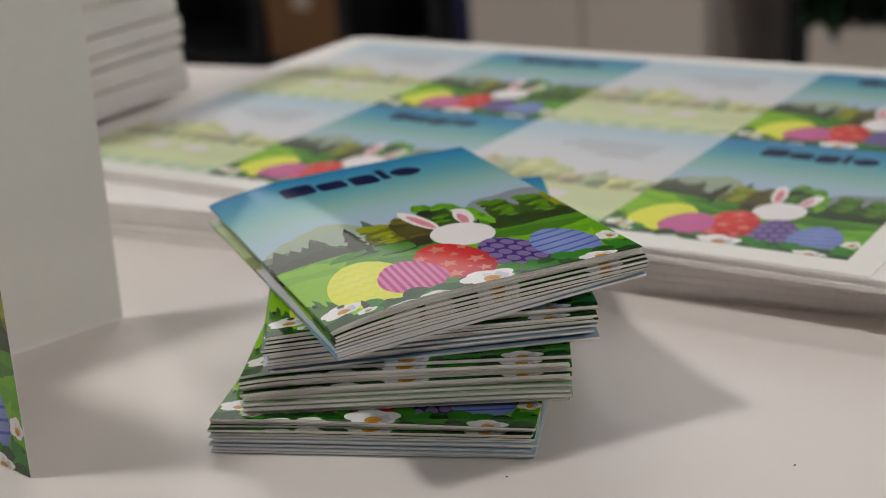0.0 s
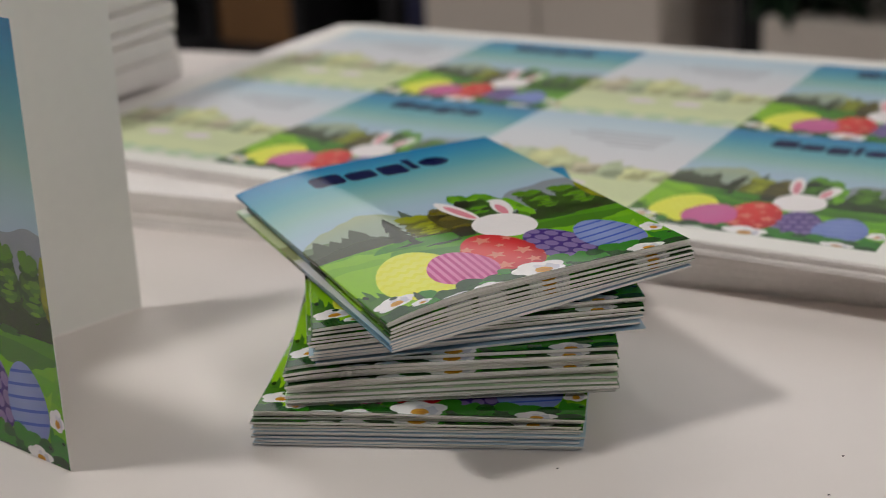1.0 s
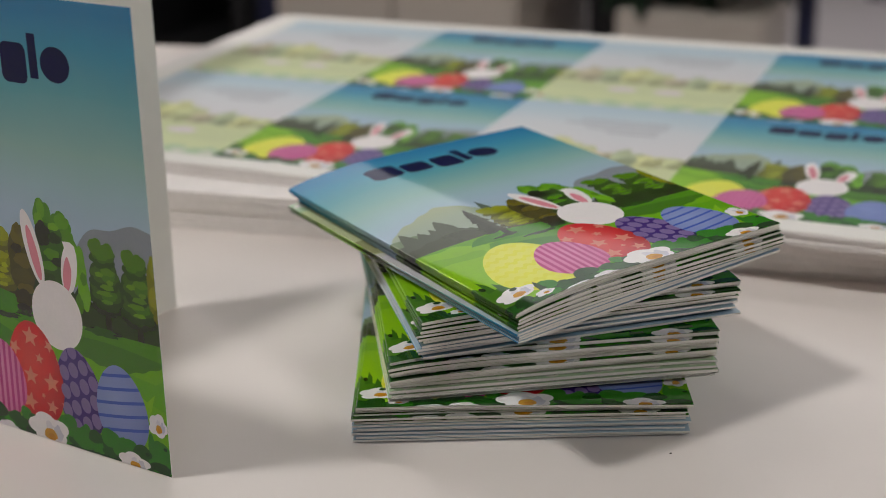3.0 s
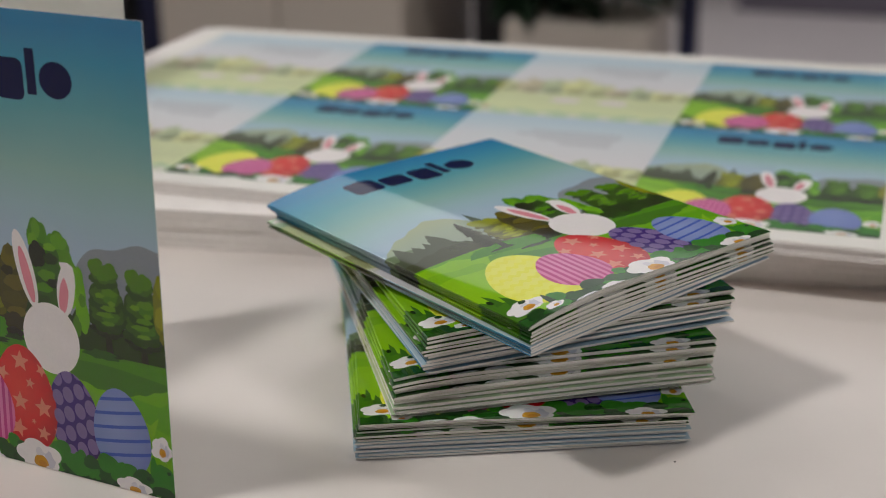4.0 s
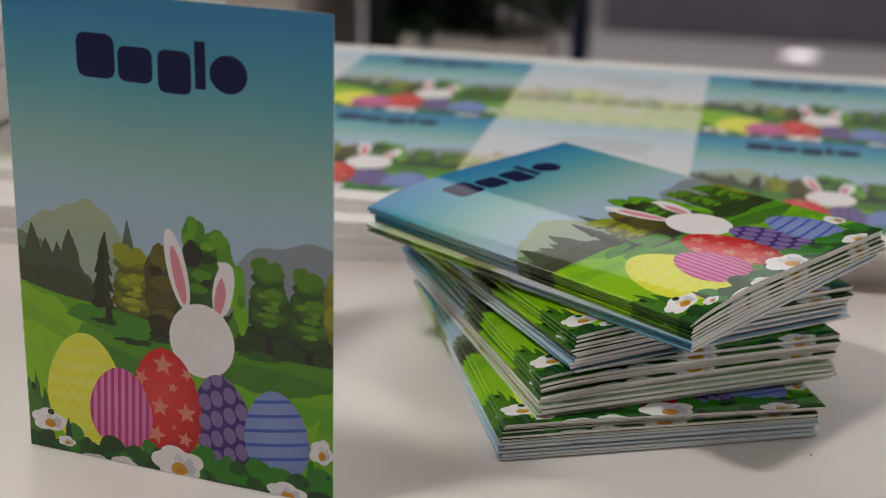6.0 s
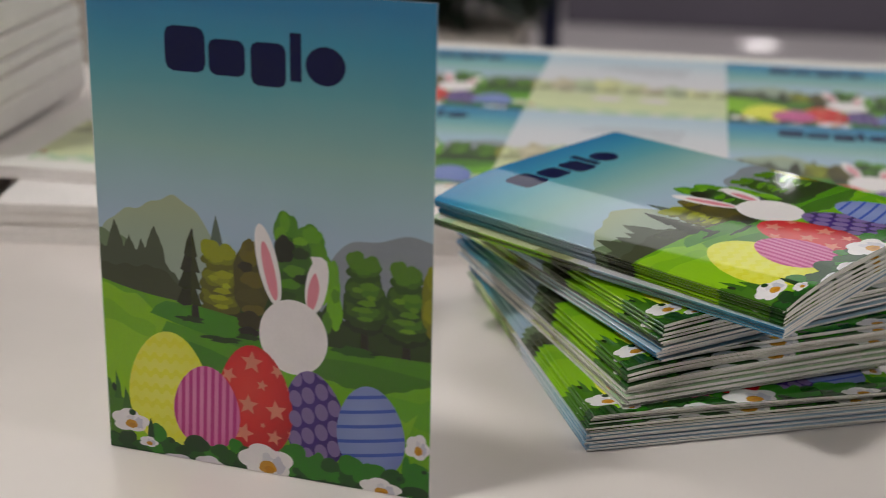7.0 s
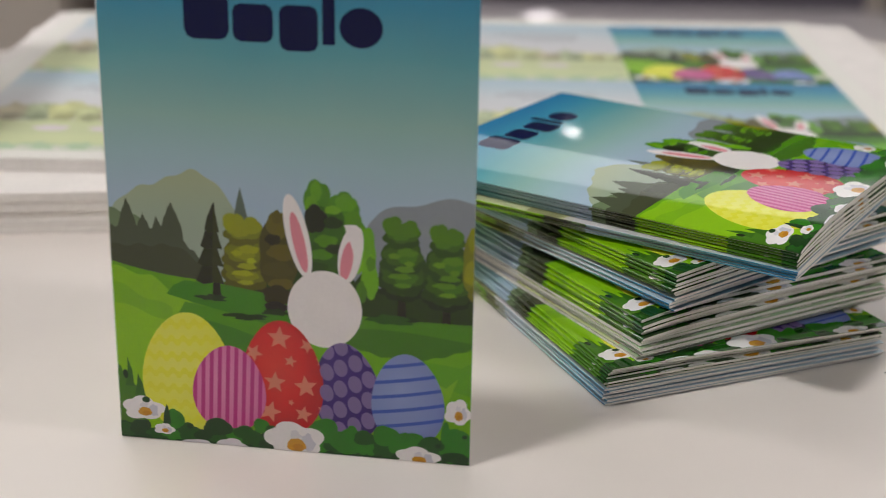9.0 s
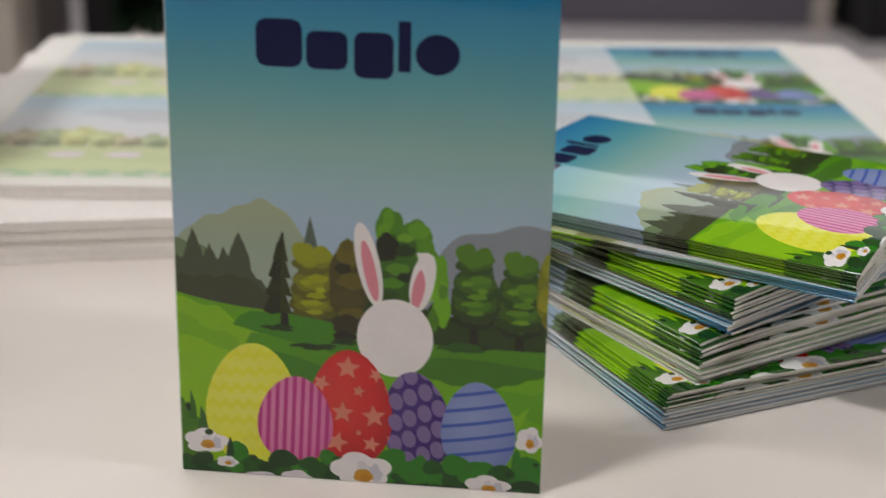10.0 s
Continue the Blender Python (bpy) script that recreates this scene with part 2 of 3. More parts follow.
def front_prints():
    """The front cover: sky, hills, trees, five painted eggs and daisies."""
    rng = random.Random(5)
    out = []
    out.append(Print("printed_sky", 0, "printed sky fading from blue to pale grey").add(PAGE, ramp_ink("ink_sky", SKY_STOPS)))
    land = Print("printed_hill", 0, "printed faint green hill")
    out.append(land)
    land.add(contour(-2, 43, lambda u: 60 + 20.5 * max(0, 1 - abs((u - 20) / 23.5) ** 3.6) ** 0.8 + hump(u, 26, 9, 5.2) + 0.5 * math.sin(u * 0.8), 40, 60), ramp_ink("ink_far_hill", FAR_STOPS), 1)
    land = Print("printed_hill", 0, "printed grey hill")
    out.append(land)
    land.add(contour(70, W, lambda u: 60 + 21.4 * (1 - math.exp(-max(0, u - 70) / 7.5)) + 0.9 * math.sin(u * 0.33), 40), ink((138, 146, 152)), 1)
    out.append(Print("printed_fir", 0, "printed grey-green fir").add(contour(36.2, 42.8, lambda u: 60 + 21.5 * max(0, 1 - abs(u - 39.5) / 3.5) ** 0.62, 50), ink((96, 112, 98)), 3))

    def firs(u):
        spikes = [(5.6, 76.4, 3.0), (10.3, 71.8, 2.2), (14.4, 71.2, 1.6), (18.8, 75.8, 3.4)]
        floor = 67.6 if u < 22 else max(58, 64.2 - (u - 22) * 0.95)
        return max([floor + 0.4 * math.sin(u * 2.3)] + [66.5 + (t - 66.5) * max(0, 1 - abs(u - c) / w) ** 0.75 + 0.25 * math.sin(u * 5) for c, t, w in spikes if abs(u - c) < w])

    land = Print("printed_forest", 0, "printed dark olive fir forest")
    out.append(land)
    land.add(contour(-1, 11, lambda u: 73.2 - 0.28 * u + 0.4 * math.sin(u), 60, 12), ink((116, 138, 100)), 3)
    land.add(contour(-1, 31, firs, 48, 110), ink((80, 90, 66)), 4)
    land.add(contour(-1, 31, lambda u: 61.8 + 0.05 * u + 0.5 * math.sin(u * 0.9) - max(0, u - 20) * 0.75, 48), ink((70, 78, 50)), 5)

    def field(pts, mat, lift):
        out.append(Print("printed_meadow", 0, "printed band of green meadow").add(pts, mat, lift))

    edge = lambda u: 56.9 - 0.27 * u + 0.0042 * u * u
    field(contour(-1, 60, edge, -1, 40), ink((112, 180, 24)), 6)
    field(contour(58, W + 1, lambda u: 46.5 + 0.5 * math.sin(u * 0.5), -1), ink((84, 150, 28)), 6)
    out.append(Print("printed_hedge", 0, "printed dark green hedge behind the trees").add(contour(44, W + 1, lambda u: 55.2 + 1.6 * math.sin(u * 0.6) + 1.0 * math.sin(u * 1.7) + 5 * max(0, 1 - abs(u - 62) / 16), 44.5, 60), ink((44, 70, 24)), 6))
    field(contour(-1, 27, lambda u: edge(u) - 1.4 - 0.55 * max(0, u - 12) + 0.5 * math.sin(u * 0.6), -1), ink((146, 208, 30)), 7)
    field(contour(-1, 18, lambda u: 50.5 - 0.42 * u + 0.7 * math.sin(u * 0.5), 41 - 6), ink((134, 196, 30)), 8)
    field(contour(-1, 30, lambda u: 43.5 - 0.22 * u + 0.8 * math.sin(u * 0.35), -1), ink((152, 212, 32)), 9)
    field([(16.4, 47.6), (18.6, 50.4), (22, 52.2), (27, 51.9), (35, 51.6), (46, 50), (58, 46), (60, 38), (48, 40), (38, 42.5), (30, 44.2), (24, 45.6)], ink((72, 146, 28)), 9)
    field([(22, 45.6), (30, 44.2), (38, 42.5), (48, 40), (60, 38), (60, 30), (30, 34), (24.5, 38.4), (20, 42)], ink((92, 164, 28)), 10)
    field([(27, 40.5), (36, 38.5), (48, 34.5), (48, 28), (32, 33), (28, 36.5)], ink((70, 140, 28)), 11)
    field(contour(60, W + 1, lambda u: 44.6 + 0.7 * math.sin(u * 0.27) - 0.02 * (u - 60), 30), ink((86, 154, 28)), 8)
    field(contour(60, W + 1, lambda u: 39.8 + 1.4 * math.sin((u - 62) * 0.085), 28), ink((72, 132, 28)), 9)
    field(contour(60, W + 1, lambda u: 37.6 - 5.4 * math.sin(math.pi * min(1, max(0, (u - 66) / 42))) + 0.3 * math.sin(u), -1), ink((120, 190, 30)), 10)
    field([(82, 31.2), (92, 32.4), (104, 31), (W, 33), (W, 22), (100, 24), (92, 28)], ink((106, 180, 28)), 11)
    field([(96, 26), (99.5, 24.2), (103, 27.5), (101, 21.5), (99, 18), (96, 20)], ink((140, 204, 40)), 12)
    field(blob(rng, 83, 44.4, 6.5, 1.5, 0.25, 20), ink((48, 98, 28)), 11)
    field(contour(-1, 8.5, lambda u: 23.5 - 1.0 * u + 1.0 * math.sin(u * 2.1), 2, 14), ink((74, 130, 38)), 11)
    field([(2.2, 17), (4.9, 17), (4.6, 22), (3.2, 26.4), (3.0, 22)], ink((62, 116, 36)), 12)
    field([(5.0, 14), (8.2, 14), (7.6, 18), (6.2, 21.4), (5.8, 18)], ink((58, 112, 40)), 12)
    field(ellipse(2.4, 20.8, 0.75, 1.5, 12, 8), ink((30, 56, 24)), 13)
    for u, v, r in ((31.0, 47.4, 4.6), (41.0, 42.2, 6.6), (50, 44.2, 4.0)):
        field(blob(rng, u - 0.8, v, r, 1.0, 0.3, 18), ink((40, 66, 24)), 12)

    def new_tree(label):
        p = Print("printed_tree", 7, label)
        out.append(p)
        return p

    trees = new_tree("printed tall bright green tree")
    for u, v, ru, rv, c in ((62, 78.2, 3.9, 7.2, (84, 146, 32)), (69.4, 77.0, 4.6, 4.9, (88, 152, 32)), (71.6, 70.5, 4.6, 6.0, (96, 158, 34)), (64, 70, 6.6, 8.0, (60, 112, 28)),
                            (65, 60, 8, 8, (54, 98, 26)), (61.6, 81.5, 1.7, 3.4, (104, 170, 36)), (60.3, 77.5, 2.0, 3.0, (110, 176, 38)), (70.2, 78.6, 3.2, 2.8, (104, 172, 36)),
                            (61.4, 73.2, 3.3, 4.6, (30, 40, 18)), (66.5, 72.6, 2.8, 2.0, (40, 66, 24)), (64.5, 67.0, 3.4, 2.0, (92, 152, 32)), (66.8, 64.8, 2.6, 1.6, (36, 56, 22)),
                            (62.8, 62.8, 3.4, 1.7, (84, 146, 30)), (66.4, 76.4, 2.4, 1.4, (120, 184, 42)), (61.5, 59.0, 3.6, 1.6, (48, 84, 26)),
                            (75.8, 64.5, 3.2, 7.6, (112, 182, 36)), (77.0, 56.5, 2.6, 7.4, (122, 192, 40)), (73.8, 62.0, 1.6, 4.6, (130, 198, 46)), (77.4, 61.0, 1.4, 2.4, (92, 152, 32)),
                            (74.6, 52.0, 1.6, 3.8, (84, 140, 30))):
        trees.add(cloud(rng, u, v, ru, rv, 5, 0.14, 32), ink(c), 3)
    trees = new_tree("printed brown-olive tree")
    for u, v, ru, rv, c in ((50.6, 62, 6.2, 12, (82, 78, 20)), (50.4, 70.6, 3.4, 4.6, (112, 104, 22)), (50.2, 73.2, 1.6, 2.2, (104, 96, 24)), (48.8, 66.4, 2.4, 1.8, (52, 48, 18)), (51.5, 62.6, 4.4, 2.8, (104, 96, 24)),
                            (50.0, 57.2, 4.8, 2.6, (88, 82, 22)), (51.2, 53.0, 4.0, 1.8, (104, 96, 24)), (50.0, 49.4, 4.6, 3.2, (58, 54, 20)), (49.4, 45.8, 3.6, 1.8, (34, 32, 16))):
        trees.add(cloud(rng, u, v, ru, rv, 5, 0.14, 30), ink(c), 2)
    trees = new_tree("printed dark fir")
    trees.add([(30.4, 47.2), (33.2, 47.2), (32.6, 54), (30.8, 54)], ink((34, 36, 18)), 4)
    for k, (v0, half) in enumerate(((51.8, 4.6), (57.2, 4.2), (62.6, 3.5), (67.6, 2.4), (71.6, 1.3))):
        u = 30.2 + 0.28 * k
        v1 = min(76.6, v0 + 9.5)
        trees.add([(u - half, v0 + 0.6), (u - half * 0.5, v0 - 0.4), (u + half * 0.2, v0 + 0.3), (u + half * 0.85, v0 - 0.1), (u + half * 0.5, (v0 + v1) / 2), (u + 0.5, v1), (u - half * 0.6, (v0 + v1) / 2)],
                  ink((38, 44, 22)) if k % 2 == 0 else ink((44, 52, 26)), 5)
        trees.add([(u + 0.3, v0 + 0.4), (u + half * 0.85, v0 + 0.2), (u + half * 0.45, (v0 + v1) / 2), (u + 0.5, v1 - 1)], ink((54, 62, 30)), 6)
    trees = new_tree("printed yellow-green tree")
    tree(trees, rng, 40.2, 42, 74.2, 14.2, (94, 94, 20), (152, 160, 24), (190, 204, 36), 0.74)
    trees = new_tree("printed green tree")
    tree(trees, rng, 86.3, 44.6, 76.2, 14.4, (46, 76, 22), (82, 134, 28), (120, 174, 42), 0.66)
    trees = new_tree("printed green tree")
    tree(trees, rng, 99.3, 42.2, 74.8, 15.0, (46, 76, 22), (84, 136, 28), (122, 176, 42), 0.58)
    trees = new_tree("printed yellow tree cut by the edge")
    for u, v, ru, rv, c in ((107.4, 63, 3.8, 11, (132, 136, 30)), (106.6, 70, 1.5, 4, (150, 158, 36)), (106, 60, 1.8, 4, (156, 162, 38)), (106.6, 54, 1.2, 2.4, (120, 122, 30))):
        trees.add(cloud(rng, u, v, ru, rv, 5, 0.14, 26), ink(c), 4)

    shape = Print("printed_shape", 12, "plain white rounded shape with two upright ovals")
    white, rose = ink((238, 232, 230)), ink((222, 138, 152))
    shape.add(ellipse(56.1, 68.0, 3.3, 12.7, 34, 12), white, 0)
    shape.add(ellipse(56.5, 66.2, 1.75, 9.2, 28, 12), rose, 1)
    shape.add(ellipse(71.4, 63.4, 3.4, 8.8, 34, -10), white, 0)
    shape.add(ellipse(70.4, 61.4, 1.75, 6.2, 28, -10), rose, 1)
    shape.add([(69.7, 72.3), (70.9, 68.4), (72.0, 65.4), (72.5, 62.6), (74.4, 62.8), (75.2, 65.0), (75.3, 68.6), (74.7, 71.4), (73.0, 72.5)][::-1], white, 2)
    shape.add(ellipse(63.8, 46.2, 11.0, 11.9, 48), white, 2)
    out.append(shape)

    def egg(name_label, layer, cu, cv, ru, rv, stops, tilt=0.0):
        p = Print("printed_egg", layer, name_label)
        p.hull = egg_outline(cu, cv, ru, rv, tilt)
        p.box = (cu - ru, cv - rv, 2 * ru, 2 * rv)
        p.add(p.hull, ramp_ink("ink_" + name_label.replace(" ", "_"), stops, "round"), 0)
        return p

    y = egg("printed yellow egg with pale zigzag bands", 15, 21.9, 22.6, 14.0, 19.6, [(0.0, (252, 252, 106)), (0.4, (247, 249, 84)), (0.75, (230, 236, 54))], -3)
    pale = ink((249, 250, 106), VARNISH)
    for k in range(7):
        v0 = 4.6 + 5.2 * k
        line = [(6 + 0.9 * i, v0 + (1.1 if i % 4 in (0, 1) else -0.2) + 0.06 * i + 0.0045 * (6 + 0.9 * i - 21) ** 2) for i in range(36)]
        y.add(line + [(u, w + 2.1) for u, w in reversed(line)], pale, 1, y.hull)
    out.append(y)

    r = egg("printed red egg with pale stars", 15, 50.7, 23.4, 12.4, 18.4, [(0.0, (236, 62, 52)), (0.35, (226, 40, 42)), (0.8, (166, 16, 28))], 1)
    starry = ink((242, 142, 118), VARNISH)
    for cu, cv, rad, tn in ((50.1, 36.2, 3.8, 0.06), (42.2, 31.0, 2.9, 0.5), (53.3, 29.1, 2.0, 0.2), (48.5, 22.0, 3.5, 0.05), (57.8, 21.3, 3.7, -0.1),
                            (53.3, 15.8, 1.1, 0.4), (46.8, 12.4, 3.6, 0.3), (57.0, 12.3, 2.8, 0.2), (58.4, 34.4, 2.4, 0.6), (62.8, 30.0, 2.0, 0.1), (63.0, 14.0, 1.9, 0.3)):
        r.add(star(cu, cv, rad, tn), starry, 1, r.hull)
    out.append(r)

    v = egg("printed violet egg with lilac dots", 14, 70.3, 20.6, 10.1, 15.7, [(0.0, (74, 48, 132)), (0.5, (62, 38, 118)), (0.8, (40, 24, 84))], 7)
    lilac = ink((138, 116, 172), VARNISH)
    for col, (u0, v0) in enumerate(((63.9, 6.6), (68.0, 8.2), (72.4, 10.0), (76.5, 11.9), (80.4, 13.6))):
        for row in range(-1, 5):
            v.add(ellipse(u0 + 0.12 * row, v0 + 6.65 * row, 2.05, 2.75, 20, 14), lilac, 1, v.hull)
    out.append(v)

    b = egg("printed blue egg with darker stripes", 17, 88.3, 19.3, 10.8, 14.9, [(0.0, (150, 168, 220)), (0.5, (134, 152, 210)), (0.8, (112, 120, 190))], 3)
    band = ink((70, 100, 196), VARNISH)
    for k in range(5):
        v0 = 9.4 + 4.75 * k
        line = [(76 + i, v0 + 0.15 * i - 0.006 * i * (13 - i) * 0.5) for i in range(26)]
        b.add(line + [(u, w + 1.1) for u, w in reversed(line)], band, 1, b.hull)
    out.append(b)

    k = egg("printed pink egg with magenta stripes", 19, 34.5, 18.6, 11.2, 14.0, [(0.0, (240, 146, 196)), (0.5, (234, 128, 184)), (0.8, (216, 96, 162))], -3)
    mag = ink((206, 58, 140), VARNISH)
    for j in range(10):
        u0 = 22.6 + 2.5 * j
        k.add([(u0, 3), (u0 + 1.25, 3), (u0 + 1.2 + 1.5, 34), (u0 + 1.5, 34)], mag, 1, k.hull)
    out.append(k)

    fol = Print("printed_foliage", 22, "printed dark green leaves along the bottom")
    out.append(fol)
    greens = [ink((34, 92, 40)), ink((50, 136, 44)), ink((28, 72, 38))]
    fol.add(contour(-1, W + 1, lambda u: 4.4 + 1.0 * math.sin(u * 0.45) + 0.7 * math.sin(u * 1.1 + 1) + (2.4 if u > 62 else 0), -2, 90), greens[2], 0)
    for j in range(22):
        u = 1.5 + 5.0 * j
        hgt = 4.6 + 1.6 * math.sin(j * 1.9) + (3.2 if u > 62 else 0)
        fol.add(cloud(rng, u, hgt * 0.5, 3.6, hgt * 0.52, 5, 0.2, 26), greens[(0, 2, 0, 1)[j % 4] if u < 60 else (1, 0, 1)[j % 3]], 1)
    for u, v0, ru, rv, c in ((17.2, 6.9, 2.9, 3.6, 1), (30.6, 5.6, 4.6, 3.0, 2), (38.6, 4.4, 3.2, 2.6, 0), (44.0, 7.2, 2.5, 2.6, 1), (47.2, 5.2, 2.0, 2.8, 0), (63.6, 7.4, 3.9, 4.4, 1),
                            (70.0, 4.2, 5.4, 4.2, 1), (75.5, 6.0, 3.4, 2.6, 0), (82.0, 7.2, 4.2, 3.6, 1), (89.5, 6.6, 3.8, 2.6, 1), (95.5, 5.8, 4.0, 2.6, 0), (103.4, 7.6, 3.8, 4.2, 1), (99.8, 9.4, 1.5, 4.0, 1), (102.5, 2.0, 5.0, 1.8, 2)):
        fol.add(cloud(rng, u, v0, ru, rv, 3, 0.12, 30), greens[c], 2)
    fol.add([(13.4, 5.4), (15.9, 5.4), (15.6, 9.4), (14.8, 12.0), (13.8, 9.2)], greens[2], 3)
    daisy(out, rng, 7.4, 9.7, 6.3, 3.8)
    daisy(out, rng, 13.7, 3.5, 3.1, 1.8)
    daisy(out, rng, 54.0, 3.2, 8.6, 5.8)
    daisy(out, rng, 103.2, 16.7, 3.7, 4.0)
    daisy(out, rng, 91.4, 1.2, 6.4, 3.2)
    fol.add(cloud(rng, 34.6, -0.4, 5.0, 2.6, 5), ink((226, 222, 224)), 3)
    fol.add(cloud(rng, 24, -0.5, 5.4, 1.5, 5), ink((220, 216, 222)), 3)
    for u, w, rr in ((8.4, 12.9, 1.3), (21.8, 5.2, 1.0), (97.6, 5.6, 0.9), (105.4, 9.2, 0.8)):
        fol.add(ellipse(u, w, rr, rr * 0.8, 12), greens[2], 14)

    mark = Print("brand_mark", 9, "dark navy raised brand mark, five solid blocks")
    navy = ink((9, 20, 72), 0.05)
    navy.node_tree.nodes["Principled BSDF"].inputs["Specular IOR Level"].default_value = 0.25
    for u0, u1, v0, v1, c in ((25.1, 37.9, 123.4, 136.5, 2.6), (38.9, 50.3, 123.2, 133.6, 2.2), (52.0, 62.8, 121.2, 133.7, 2.2), (64.0, 67.5, 123.3, 137.0, 0.3)):
        mark.add([(u0 + c, v0), (u1 - c, v0), (u1 - 0.3 * c, v0 + 0.3 * c), (u1, v0 + c), (u1, v1 - c), (u1 - 0.3 * c, v1 - 0.3 * c),
                  (u1 - c, v1), (u0 + c, v1), (u0 + 0.3 * c, v1 - 0.3 * c), (u0, v1 - c), (u0, v0 + c), (u0 + 0.3 * c, v0 + 0.3 * c)], navy)
    mark.add(ellipse(74.7, 128.3, 6.0, 5.5, 34), navy)
    out.append(mark)
    return out


def back_prints():
    """The back cover: the same view, faded, with a few lines of small print."""
    rng = random.Random(11)
    land = Print("printed_back", 0, "pale faded printed landscape")
    land.add(PAGE, ramp_ink("ink_pale_sky", PALE_STOPS))
    land.add(contour(0, W, lambda u: 66 + hump(u, 20, 20, 9) + 2 * math.sin(u * 0.25), 30), ink((214, 214, 202)), 1)
    for j in range(9):
        u = 4 + 12.5 * j
        col = ((194, 200, 148), (190, 182, 150), (174, 186, 146), (204, 206, 146))[j % 4]
        tall = hump(u, 34, 22, 9)
        land.add(blob(rng, u, 57 + tall, 8.5, 12 + 4 * math.sin(j * 2.3) + tall, 0.26), ink(col), 2)
        land.add(blob(rng, u - 3, 60 + 1.6 * tall, 4, 5, 0.3), ink(tuple(c + 20 for c in col)), 3)
        land.add(blob(rng, u + 2, 55, 5, 7, 0.3), ink(tuple(c - 22 for c in col)), 3)
    land.add(contour(0, W, lambda u: 49 + 1.2 * math.sin(u * 0.2), 0), ink((206, 214, 166)), 4)
    land.add(contour(0, W, lambda u: 30 - 0.08 * u + 1.5 * math.sin(u * 0.12), 0), ink((212, 220, 170)), 5)
    land.add(contour(0, W, lambda u: 10 + 2.0 * math.sin(u * 0.33) + 1.2 * math.sin(u * 0.9), 0), ink((182, 206, 168)), 6)
    for u in (42, 68):
        land.add(blob(rng, u, 36, 8.5, 5, 0.12), ink((226, 216, 220)), 6)
    for j in range(7):
        land.add(blob(rng, 6 + 16 * j, 3.5, 4.2, 2.6, 0.25), ink((222, 220, 206)), 7)
    grey = ink((168, 168, 174))
    for row, (a, c) in enumerate(((40, 86), (34, 86), (46, 84), (58, 84))):
        land.add([(a, 118 - 6.5 * row), (c, 118 - 6.5 * row), (c, 120.4 - 6.5 * row), (a, 120.4 - 6.5 * row)], grey, 2)
    land.add([(1, 11), (5, 11), (5, 14), (1, 14)], ink((214, 120, 96)), 8)
    return [land]



def ranked(prints):
    """Every shape lies one film above all those printed under it that it may touch."""
    order = sorted(((layer, a, b) for a, p in enumerate(prints) for b, (_, _, layer) in enumerate(p.polys)))
    laid = []
    for _, a, b in order:
        pts, mat, _ = prints[a].polys[b]
        us, vs = [q[0] for q in pts], [q[1] for q in pts]
        u0, u1, v0, v1 = min(us), max(us), min(vs), max(vs)
        k = 1 + max([r for c0, c1, d0, d1, r in laid if c0 < u1 and u0 < c1 and d0 < v1 and v0 < d1], default=-1)
        laid.append((u0, u1, v0, v1, k))
        prints[a].polys[b] = (pts, mat, 0.004 + 0.0022 * k)
    return prints


FRONT, BACK = ranked(front_prints()), ranked(back_prints())
FINISH[0] = 0.34
SHEET_FRONT, SHEET_BACK = ranked(front_prints()), ranked(back_prints())
FINISH[0] = 0.045
STRIPS = [0, 0.12, 0.25, 0.4, 0.55, 0.7, 0.85, 1.05, 1.3, 1.55, 1.8, 2.1, 2.6, 3.4, 4, 6, 8.5, 11.5, 15, 19, 24, 30, 38, 48, 60, 74, 90, W]


def film_normal(mapper, u, v, h, known):
    key = round(u, 3)
    if key in known:
        return known[key]
    known[key] = find_normal(mapper, u, v, h)
    return known[key]


def find_normal(mapper, u, v, h):
    d = 0.02
    a, b, c = Vector(mapper(u, v, h)), Vector(mapper(u + d, v, h)), Vector(mapper(u, v + d, h))
    n, out = (b - a).cross(c - a), Vector(mapper(u, v, h + d)) - a
    return tuple((n if n.dot(out) > 0 else -n).normalized())


def bisect(marks, m):
    k = 0
    while k < len(marks) - 2 and marks[k + 1] <= m:
        k += 1
    return k


